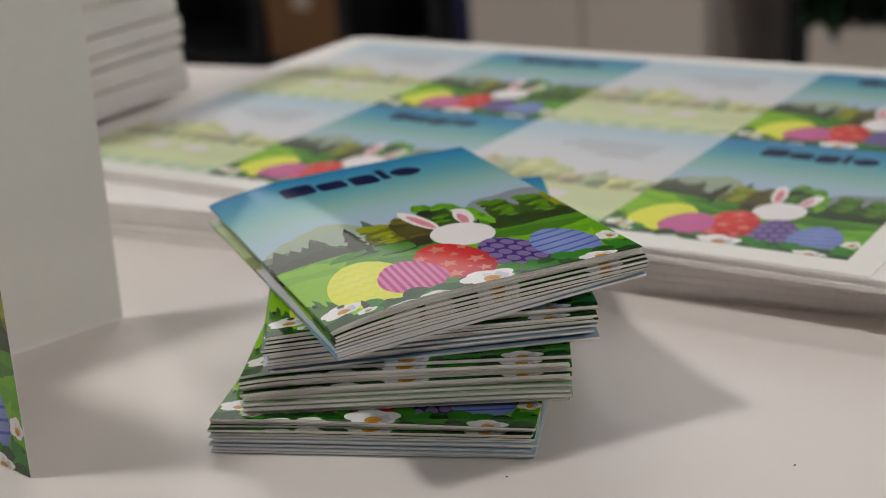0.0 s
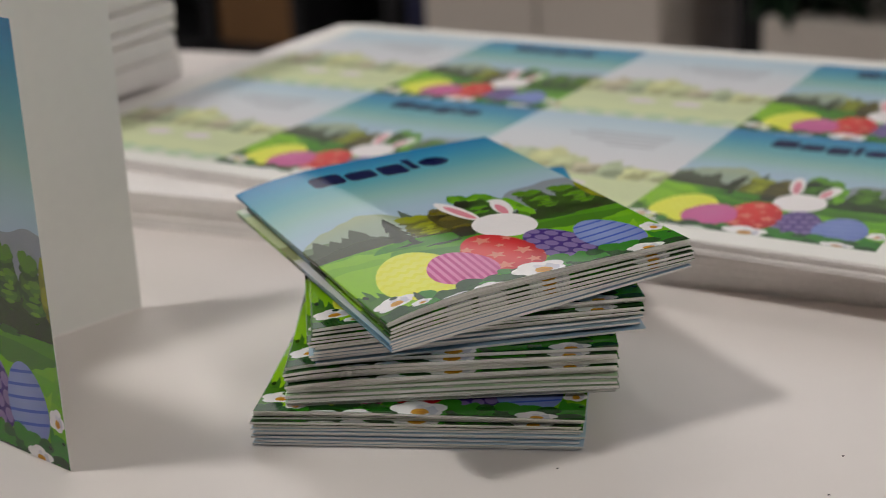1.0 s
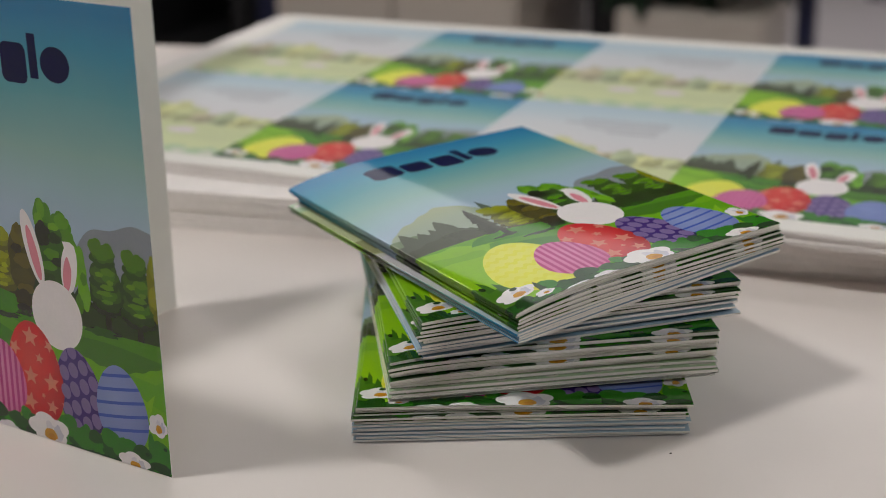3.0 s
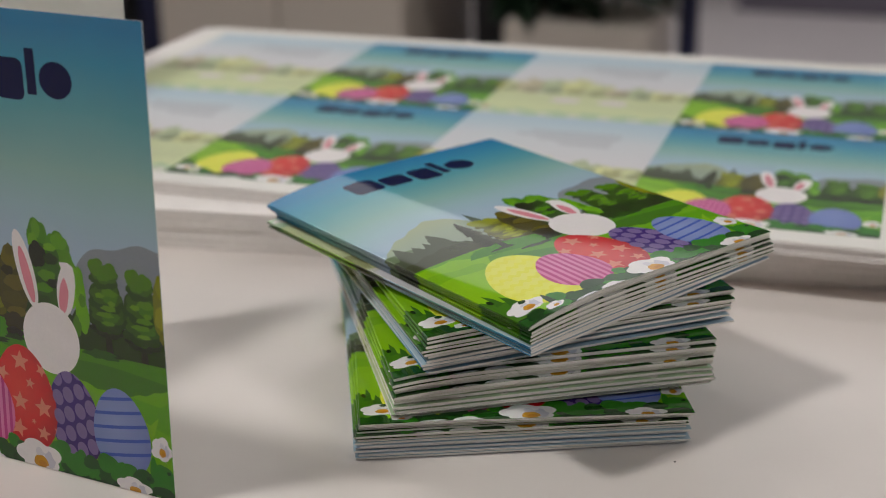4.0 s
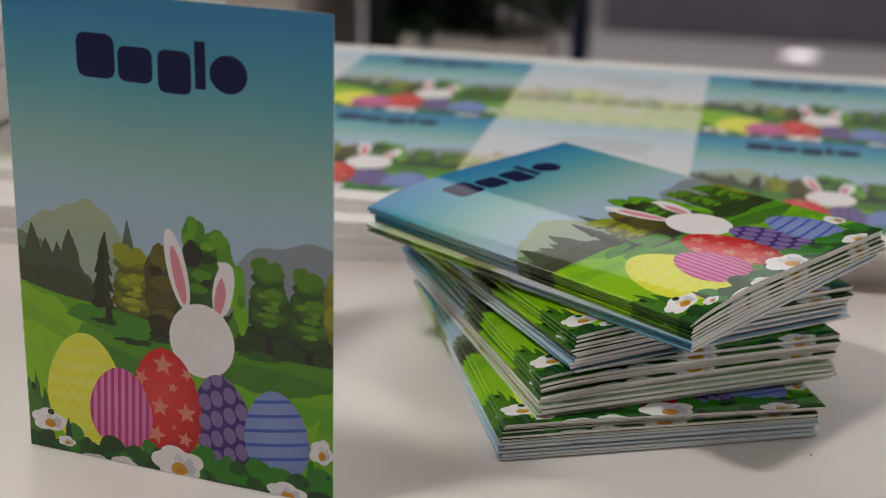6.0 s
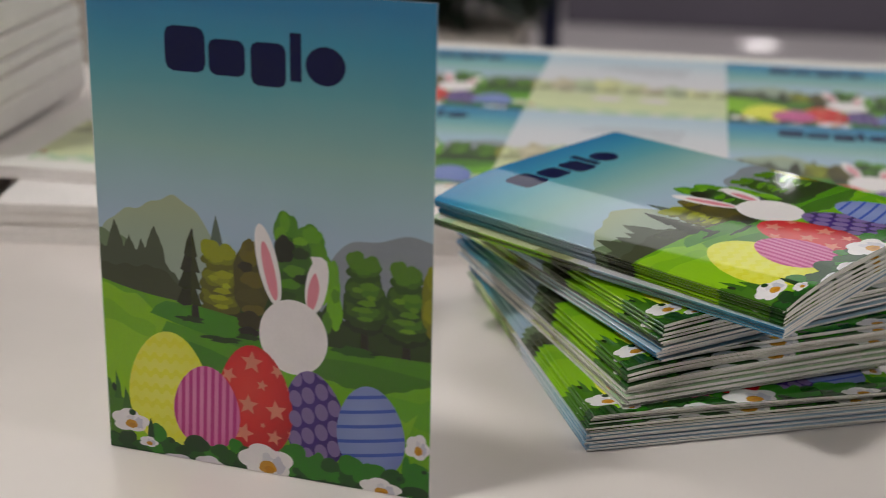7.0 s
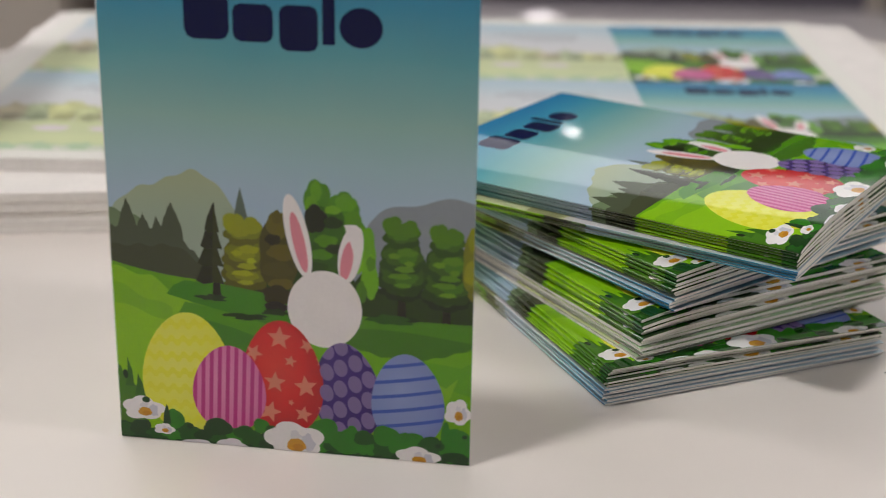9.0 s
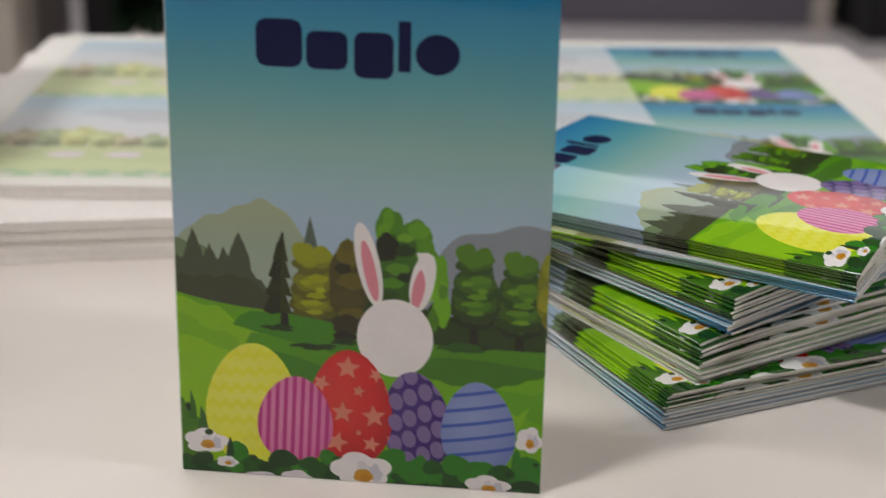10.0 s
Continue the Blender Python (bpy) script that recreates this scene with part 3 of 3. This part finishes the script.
def lay_print(p, mapper, parent, strips=None, smooth=None):
    """One motif as a thin film on the surface that mapper(u, v, h) gives."""
    verts, faces, slots, mats, uvs, normals, known = [], [], [], [], [], [], {}
    box = p.box
    for pts, mat, layer in p.polys:
        pieces = [pts]
        if strips:
            lo, hi = min(q[0] for q in pts), max(q[0] for q in pts)
            pieces = []
            for a, b in zip(strips, strips[1:]):
                if b <= lo or a >= hi:
                    continue
                cut = pts if a <= lo else clip_half(pts, 1, 0, a)
                cut = cut if b >= hi else clip_half(cut, -1, 0, -b)
                if len(cut) > 2:
                    pieces.append(cut)
        if mat not in mats:
            mats.append(mat)
        welded = {}
        for piece in pieces:
            ring = []
            for u, v in piece:
                key = (round(u, 3), round(v, 3))
                if key not in welded:
                    welded[key] = len(verts)
                    verts.append(mapper(u, v, layer))
                    uvs.append(((u - box[0]) / box[2], (v - box[1]) / box[3]))
                    if strips:
                        normals.append(film_normal(smooth, u, v, layer, known))
                if welded[key] not in ring:
                    ring.append(welded[key])
            if len(ring) > 2:
                faces.append(ring)
                slots.append(mats.index(mat))
    if strips:
        # polygons wind so that they face away from the paper
        for f in faces:
            a, b, c = Vector(verts[f[0]]), Vector(verts[f[1]]), Vector(verts[f[2]])
            area = Vector((0, 0, 0))
            for k in range(1, len(f) - 1):
                area += (Vector(verts[f[k]]) - a).cross(Vector(verts[f[k + 1]]) - a)
            if area.dot(Vector(normals[f[0]])) < 0:
                f.reverse()
    ob = mesh_part(p.name, verts, faces, mats, parent, p.label, slots, uvs)
    if strips:
        ob.data.polygons.foreach_set("use_smooth", [True] * len(ob.data.polygons))
        ob.data.normals_split_custom_set_from_vertices(normals)
    return ob


# ---- saddle-folded booklets, sprung open more the less weight lies on them ----
WRAP = 0.25


class Pile:
    """The seams between the booklets of one pile."""

    def __init__(self, seed, step, spring, dip, lift=0.0, count=10):
        rg = random.Random(seed)
        self.count = count
        self.thick = [step * rg.uniform(0.84, 1.16) for _ in range(count)]
        self.spring = [spring * rg.uniform(0.6, 1.4) for _ in range(count)]
        self.dip = [dip * rg.uniform(0.3, 1.7) for _ in range(count)]
        self.spring[-1] += lift
        self.thick[-1] += 0.4 * lift
        self.reach = [rg.uniform(11, 18) for _ in range(count)]
        self.known = {}

    def level(self, i, x):
        """Height of the seam under the i-th booklet, x mm from the spine."""
        x = max(0.0, x)
        key = (i, round(x, 4))
        if key in self.known:
            return self.known[key]
        self.known[key] = sum(self.thick[k] + self.spring[k] * (1 - math.exp(-x / self.reach[k])) - self.dip[k] * max(0.0, x - 30) / 77.0 for k in range(i))
        return self.known[key]

    def profile(self, i, inset):
        """Outer line of the i-th booklet, moved inwards by inset mm, by the signed run from the fold."""
        r = 0.325 * (self.level(i + 1, 0) - self.level(i, 0))
        c = (self.level(i + 1, 0) + self.level(i, 0)) / 2

        def at(s, h=0.0):
            rr = max(0.02, r - inset)
            q = math.pi / 2 * r
            sign = 1 if s >= 0 else -1
            if abs(s) < q:
                a = abs(s) / r
                return r - (rr + h) * math.cos(a), c + sign * (rr + h) * math.sin(a)
            x = r + abs(s) - q
            j = i + 1 if sign > 0 else i
            own = self.level(j, x) - self.level(j, r)
            other = self.level(2 * i + 1 - j, x) - self.level(2 * i + 1 - j, r)
            mid = 0.5 * inset / r
            return x, c + sign * (rr + h) + own * (1 - mid) + other * mid
        return at


def leaf_mesh(name, at, thick, reach, mat, parent, place, side, label=""):
    """A folded sheet, solid, as long as reach mm on both sides of the fold."""
    ss = [side * (m - WRAP) for m in STRIPS] + [-side * (m + WRAP) for m in STRIPS[1:]]
    ss = sorted([m for m in ss if abs(m) < reach - 0.01] + [-reach, reach])
    verts, faces = [], []
    for v in (0.0, H):
        for s in ss:
            verts.append(place(*at(s, 0.0), v))
        for s in ss:
            verts.append(place(*at(s, -thick), v))
    n = len(ss)
    o0, i0, o1, i1 = 0, n, 2 * n, 3 * n
    for k in range(n - 1):
        faces += [(o0 + k, o0 + k + 1, o1 + k + 1, o1 + k), (i0 + k + 1, i0 + k, i1 + k, i1 + k + 1),
                  (o0 + k + 1, o0 + k, i0 + k, i0 + k + 1), (o1 + k, o1 + k + 1, i1 + k + 1, i1 + k)]
    faces += [(o0, o1, i1, i0), (o0 + n - 1, i0 + n - 1, i1 + n - 1, o1 + n - 1)]
    return mesh_part(name, verts, faces, mat, parent, label)


def booklet(pile, i, mode, label):
    """mode: up (front cover above), down (rolled over about its short edge), turned (rolled over about its spine)."""
    root = thing("booklet", label, "booklet", "stacked booklets")

    def place(x, z, v):
        if mode == "up":
            p = (x * 1.022, v, z)
        elif mode == "down":
            p = (x * 1.022, H - v, z)
        else:
            p = ((W - x) * 1.022, v, z)
        return tuple(c / 1000 for c in p)

    side = 1 if mode == "up" else -1
    at = pile.profile(i, 0.0)

    def film(run):
        """Films and paper share the folds at the strip lines, so that no film dips into another."""
        nodes = []
        for m in STRIPS:
            p0, p1 = at(run(m), 0.0), at(run(m), 0.1)
            nodes.append((p0, ((p1[0] - p0[0]) * 10, (p1[1] - p0[1]) * 10)))

        def on(m, v, h):
            k = min(len(STRIPS) - 2, max(0, bisect(STRIPS, m)))
            f = (m - STRIPS[k]) / (STRIPS[k + 1] - STRIPS[k])
            (p, d), (q, e) = nodes[k], nodes[k + 1]
            return place(p[0] + h * d[0] + f * (q[0] - p[0] + h * (e[0] - d[0])), p[1] + h * d[1] + f * (q[1] - p[1] + h * (e[1] - d[1])), v)
        return on

    cover = leaf_mesh("cover", at, 0.24, W - WRAP, CARD, root, place, side)
    front_film, back_film = film(lambda m: side * (m - WRAP)), film(lambda m: -side * min(W - WRAP, m + WRAP))
    for p in FRONT:
        lay_print(p, front_film, cover, STRIPS, lambda u, v, h: place(*at(side * (u - WRAP), h), v))
    for p in BACK:
        lay_print(p, lambda u, v, h: back_film(W - u, v, h), cover, [W - s for s in reversed(STRIPS)], lambda u, v, h: place(*at(-side * (W - u + WRAP), h), v))
    for k in range(2 if pile.count < 12 else 0):
        leaf_mesh("inner_sheet", pile.profile(i, 0.29 + 0.10 * k), 0.08, W - WRAP - 0.3 - 0.2 * k, PAPER, root, place, side)
    return root


LABELS = {"up": "small glossy picture booklet lying face up in a twisted pile",
          "down": "small glossy picture booklet lying face down in a twisted pile",
          "turned": "small glossy booklet lying face down, open edge beside the spines"}
# pile: foot corner at the spine (x, y), height, turn, tilt, how the lowest four lie, seam numbers
PILES = [((0.2722, -0.3351), 0.0004, 23.5, 0.0, "down", Pile(1, 1.02, 0.015, 0.15, 0.0, 13)), ((0.2825, -0.3296), 0.0134, 30.4, 0.3, "turned", Pile(2, 1.41, 0.25, 0.02)),
         ((0.2924, -0.3256), 0.0291, 36.8, 1.3, "down", Pile(3, 1.36, 0.06, 0.22, 0.4)), ((0.3291, -0.3335), 0.0437, 56.0, 2.6, "down", Pile(4, 1.115, 0.30, 0.35, 0.9))]
rng = random.Random(3)
for (px, py), pz, turn, tilt, under, pile in PILES:
    for i in range(pile.count):
        mode = under if i < (4 if pile.count < 12 else 6) else "up"
        ob = booklet(pile, i, mode, LABELS[mode])
        ob.matrix_basis = pose(px, py, pz, 0, 0, turn) @ pose(0, 0, 0, 0, -tilt, 0) @ pose(rng.uniform(-0.0013, 0.0011), rng.uniform(-0.0012, 0.0012), 0, 0, 0, rng.uniform(-0.8, 0.8))

# ---- the standing folded cover ----
folded = thing("folded_cover", "glossy folded cover standing upright and half open on the table", "booklet cover")
FOOT = 0.0003
SPINE, FREE, REAR = Vector((0.122, -0.361, FOOT)), Vector((0.2286, -0.3757, FOOT)), Vector((0.1520, -0.2622, FOOT))
LEAN = Vector((0.0002, 0.0040, 0))


def panel(name, tip, out_sign, prints, mirrored, label):
    """A flat panel that leans back a little; run, z and h in metres from the foot of the fold."""
    d = (tip - SPINE).normalized()
    nrm = Vector((d.y, -d.x, 0)) * out_sign

    def on(run, z, h):
        return SPINE + d * run + LEAN * (z / (H / 1000)) + nrm * h + Vector((0, 0, z))

    bm = bmesh.new()
    vs = [[[bm.verts.new(on(x, z, h)) for z in (0, H / 1000)] for h in (0, -0.00025)] for x in (0, W / 1000)]
    for q in (((0, 0, 0), (1, 0, 0), (1, 0, 1), (0, 0, 1)), ((1, 1, 0), (0, 1, 0), (0, 1, 1), (1, 1, 1)),
              ((0, 0, 0), (0, 0, 1), (0, 1, 1), (0, 1, 0)), ((1, 0, 1), (1, 0, 0), (1, 1, 0), (1, 1, 1)),
              ((0, 0, 1), (1, 0, 1), (1, 1, 1), (0, 1, 1)), ((1, 0, 0), (0, 0, 0), (0, 1, 0), (1, 1, 0))):
        bm.faces.new([vs[a][b][c] for a, b, c in q])
    bmesh.ops.recalc_face_normals(bm, faces=bm.faces)
    ob = part(name, bm, CARD, folded, label)
    for p in prints:
        lay_print(p, lambda u, v, h: tuple(on((W - u if mirrored else u) / 1000, v / 1000, h / 1000)), ob)
    return ob


panel("front_panel", FREE, 1, FRONT, False, "printed front with blank white inside")
panel("back_panel", REAR, -1, BACK, True, "pale printed back with blank white inside")

# ---- printed sheets on a paper stack ----
SX, SY, SZ = 0.108, 0.143, 0.0245
STRATA = surface("paper_edges", (238, 232, 228), 0.7, 0.06, 500.0)


def ream(label, cx, cy, lx, ly, z0, z1, turn, seed, slab=0.0022, slip=0.0009, category="paper stack", hung=0.0, air=0.00006, edge=0.0002):
    """A pile of sheets as thin slabs that slip a little over one another."""
    rg = random.Random(seed)
    root = thing("paper_stack", label, category)
    root.matrix_basis = pose(cx, cy, z0, 0, 0, turn)
    z, k = 0.0, 0
    while z < z1 - z0 - 1e-5:
        t = min(slab * rg.uniform(0.6, 1.4), z1 - z0 - z)
        if z1 - z0 - z - t < slab * 0.4:
            t = z1 - z0 - z
        bm = box_bm((lx + rg.uniform(-slip, slip), ly + rg.uniform(-slip, slip), t - air), (rg.uniform(-slip, slip) + hung * math.sin(z * 90), rg.uniform(-slip, slip), z + t / 2), edge, rg.uniform(-0.15, 0.15) * (1 + 6 * hung / 0.002), segments=1 if edge < 0.001 else 3)
        part("paper_slab", bm, STRATA, root)
        z, k = z + t, k + 1
    return root


ream("low stack of blank white paper lying on the table", 0.224, 0.001, 0.495, 0.325, 0.0, 0.0185, 7.0, 21, 0.0032, 0.0007)
ream("thin stack of white paper sheets under a printed sheet", 0.218, 0.0, 0.50, 0.314, 0.0186, 0.0240, 0.0, 22, 0.0016, 0.0007)
sheet = thing("printed_sheet", "large uncut sheet printed with four bright and four pale covers", "printed sheet")
sheet.matrix_basis = pose(0, 0, SZ - 0.0004)
bm = box_bm((0.460, 0.316, 0.00025), (0.207, 0.0015, 0.000125))
paper_sheet = part("paper", bm, CARD, sheet, "white sheet with plain margins")
for col in range(4):
    for row in range(2):
        x0, y0 = -0.008 + col * SX, -SY + row * SY
        for p in (SHEET_FRONT if col % 2 else SHEET_BACK):
            ob = lay_print(p, lambda u, v, h: (x0 + u / W * SX, y0 + v / H * SY, 0.00025 + h / 1000), paper_sheet)

# ---- tall stack of paper bundles ----
ream("low stack of blank white paper under tall paper bundles", -0.172, -0.095, 0.27, 0.19, 0.0, 0.0180, 7.0, 25, 0.0032, 0.0007)
ream("small block of paper that carries the tall bundles", -0.150, -0.100, 0.170, 0.125, 0.0182, 0.0232, 3.0, 26, 0.0026, 0.0006)
ream("tall stack of loose white paper bundles with uneven edges", -0.140, -0.090, 0.210, 0.165, 0.0234, 0.19, 1.0, 23, 0.0125, 0.0030, hung=0.002, air=0.0008, edge=0.0022)

# ---- table ----
TABLE = surface("white_laminate", (226, 217, 211), 0.32, 0.03, 25.0, 0.03, 900.0)
table = thing("table", "large white laminate table with a rounded edge", "table")
table.matrix_basis = pose(0.1, -0.63, 0, 0, 0, 7.2)
part("tabletop", box_bm((2.4, 1.6, 0.03), (0, 0, -0.015), 0.004, segments=3), TABLE, table)
LEGM = surface("grey_metal", (120, 120, 124), 0.4, 0.05, 80.0)
for sx in (-1.1, 1.1):
    for sy in (-0.7, 0.7):
        part("leg", box_bm((0.05, 0.05, 0.75), (sx, sy, -0.405), 0.004), LEGM, table)

# ---- hall ----
FLOOR_Z, TOP_Z = -0.78, 2.05
FLOORM = surface("pale_floor", (208, 200, 200), 0.3, 0.05, 4.0)
WALLM = surface("wall_paint", (126, 122, 120), 0.7, 0.04, 3.0)
CEILM = surface("ceiling_board", (186, 182, 178), 0.8, 0.03, 3.0)

WHITE = surface("white_lacquer", (206, 196, 184), 0.45, 0.03, 6.0)


def structure(name, size, centre, mat, label):
    return tagged(part(name, box_bm(size, centre), mat), label, "", "", "structure")


structure("floor", (16, 24, 0.1), (0, 3, FLOOR_Z - 0.05), FLOORM, "pale smooth hall floor")
structure("ceiling", (16, 24, 0.1), (0, 3, TOP_Z + 0.07), CEILM, "off-white ceiling of the hall")
structure("wall_north", (16, 0.2, 2.9), (0, 7.5, 0.63), WALLM, "plain grey-white hall wall")
structure("wall_south", (16, 0.2, 2.9), (0, -9.1, 0.63), WALLM, "plain grey-white hall wall")
structure("wall_west", (0.2, 24, 2.9), (-8.1, 3, 0.63), WALLM, "plain grey-white hall wall")
structure("wall_east", (0.2, 24, 2.9), (8.1, 3, 0.63), WALLM, "plain grey-white hall wall")

BLACK = surface("black_board", (26, 25, 27), 0.6, 0.1, 9.0)
NAVY = surface("navy_metal", (20, 26, 62), 0.45, 0.06, 9.0)
CARTON = surface("brown_cardboard", (122, 88, 54), 0.85, 0.08, 14.0, 0.2, 200.0)
SLATE = surface("grey_panel", (104, 98, 110), 0.6, 0.05, 5.0)
LEAF = surface("dark_leaf", (24, 44, 26), 0.45, 0.25, 20.0)

cab = thing("cabinet", "plain white cabinet with closed doors on the hall floor", "cabinet")
cab.matrix_basis = pose(-0.75, 2.05, FLOOR_Z)
part("body", box_bm((0.52, 0.42, 1.2), (0, 0, 0.6), 0.006), WHITE, cab)
for sx in (-0.13, 0.13):
    part("door", box_bm((0.254, 0.018, 1.12), (sx, -0.221, 0.62), 0.003), WHITE, cab)

post = thing("post", "dark blue metal post standing beside a cabinet", "post")
post.matrix_basis = pose(-1.055, 1.90, FLOOR_Z)
part("shaft", box_bm((0.06, 0.06, 1.6), (0, 0, 0.8), 0.006), NAVY, post)
part("foot_plate", box_bm((0.14, 0.14, 0.012), (0, 0, 0.006), 0.003), NAVY, post)

shelf = thing("shelf_unit", "black shelf unit with open bays", "shelf")
shelf.matrix_basis = pose(-1.64, 2.1, FLOOR_Z)
part("back_board", box_bm((1.0, 0.02, 1.3), (0, 0.2, 0.65)), BLACK, shelf)
for sx in (-0.49, -0.02, 0.24, 0.49):
    part("upright", box_bm((0.03, 0.4, 1.3), (sx, 0, 0.65), 0.003), BLACK, shelf)
for sz in (0.06, 0.30, 0.9):
    part("shelf", box_bm((0.98, 0.4, 0.025), (0, 0, sz), 0.003), BLACK, shelf)
carton = thing("cardboard_box", "brown cardboard box with a strip of pale tape", "box")
carton.matrix_basis = pose(-1.52, 2.05, FLOOR_Z + 0.3125)
part("body", box_bm((0.22, 0.28, 0.24), (0, 0, 0.12), 0.004), CARTON, carton)
part("tape", box_bm((0.05, 0.004, 0.10), (0, -0.1415, 0.17)), surface("tape", (190, 176, 158), 0.4), carton)

pot = thing("potted_plant", "dark leafy plant in a square white planter", "plant")
pot.matrix_basis = pose(-0.16, 1.95, FLOOR_Z)
part("planter", box_bm((0.27, 0.27, 0.465), (0, 0, 0.2325), 0.012), WHITE, pot)


def leaves(parent, n, spread, z0, z1, size, seed):
    rg = random.Random(seed)
    verts, faces = [], []
    for _ in range(n):
        a, r = rg.uniform(0, 6.28), spread * math.sqrt(rg.random())
        base = Vector((r * math.cos(a), r * math.sin(a), rg.uniform(z0, z1)))
        m = Matrix.Translation(base) @ Euler((rg.uniform(-0.9, 0.3), rg.uniform(-0.5, 0.5), a + rg.uniform(-0.6, 0.6))).to_matrix().to_4x4()
        L, w = size * rg.uniform(0.7, 1.3), size * rg.uniform(0.18, 0.3)
        n0 = len(verts)
        for p in ((0, 0, 0), (w, L * 0.4, 0.01), (w * 0.7, L * 0.75, -0.005), (0, L, -0.03), (-w * 0.7, L * 0.75, -0.005), (-w, L * 0.4, 0.01), (0, L * 0.45, -0.012)):
            verts.append(tuple(m @ Vector(p)))
        faces += [(n0, n0 + 1, n0 + 6), (n0 + 1, n0 + 2, n0 + 6), (n0 + 2, n0 + 3, n0 + 6), (n0 + 3, n0 + 4, n0 + 6), (n0 + 4, n0 + 5, n0 + 6), (n0 + 5, n0, n0 + 6)]
    return mesh_part("foliage", verts, faces, LEAF, parent)


leaves(pot, 190, 0.17, 0.52, 0.85, 0.13, 9)
for k in range(5):
    part("stem", box_bm((0.014, 0.014, 0.34), (0.05 * math.cos(k * 1.3), 0.05 * math.sin(k * 1.3), 0.62), 0.004, 20 * k), LEAF, pot)

dark_stand = thing("post", "thin dark metal post beside the planter", "post")
dark_stand.matrix_basis = pose(0.02, 2.0, FLOOR_Z)
part("shaft", box_bm((0.035, 0.035, 1.3), (0, 0, 0.65), 0.004), NAVY, dark_stand)
part("foot_plate", box_bm((0.12, 0.12, 0.012), (0, 0, 0.006), 0.003), NAVY, dark_stand)

screen = thing("counter", "long low grey counter front with a white end post", "counter")
screen.matrix_basis = pose(0.75, 4.65, FLOOR_Z)
part("front_panel", box_bm((1.84, 0.6, 0.9), (0, 0, 0.45), 0.006), SLATE, screen)
part("end_post", box_bm((0.07, 0.64, 0.95), (0.955, 0, 0.475), 0.006), WHITE, screen)

bin_thing = thing("waste_bin", "black waste bin between a cabinet and a planter", "bin")
bin_thing.matrix_basis = pose(-0.365, 2.2, FLOOR_Z)
part("body", box_bm((0.12, 0.3, 0.7), (0, 0, 0.35), 0.01), BLACK, bin_thing)

# ---- crumbs of paper dust on the table ----
DUST = surface("grey_dust", (70, 64, 60), 0.9)
for cx, cy in ((0.3697, -0.3057), (0.4470, -0.2600), (0.4500, -0.2850)):
    crumb = tagged(part("crumb", box_bm((0.0007, 0.0005, 0.0003), (0, 0, 0.00015), 0.0001, 30), DUST), "tiny dark speck lying on the white table", "speck", "specks on the table")
    crumb.matrix_basis = pose(cx, cy, 0, 0, 0, 40 * cx)

dark_unit = thing("cabinet", "tall black cabinet far behind the table", "cabinet")
dark_unit.matrix_basis = pose(2.15, 4.4, FLOOR_Z)
part("body", box_bm((0.72, 0.6, 1.3), (0, 0, 0.65), 0.008), BLACK, dark_unit)
part("door", box_bm((0.68, 0.02, 1.2), (0, -0.312, 0.66), 0.004), BLACK, dark_unit)
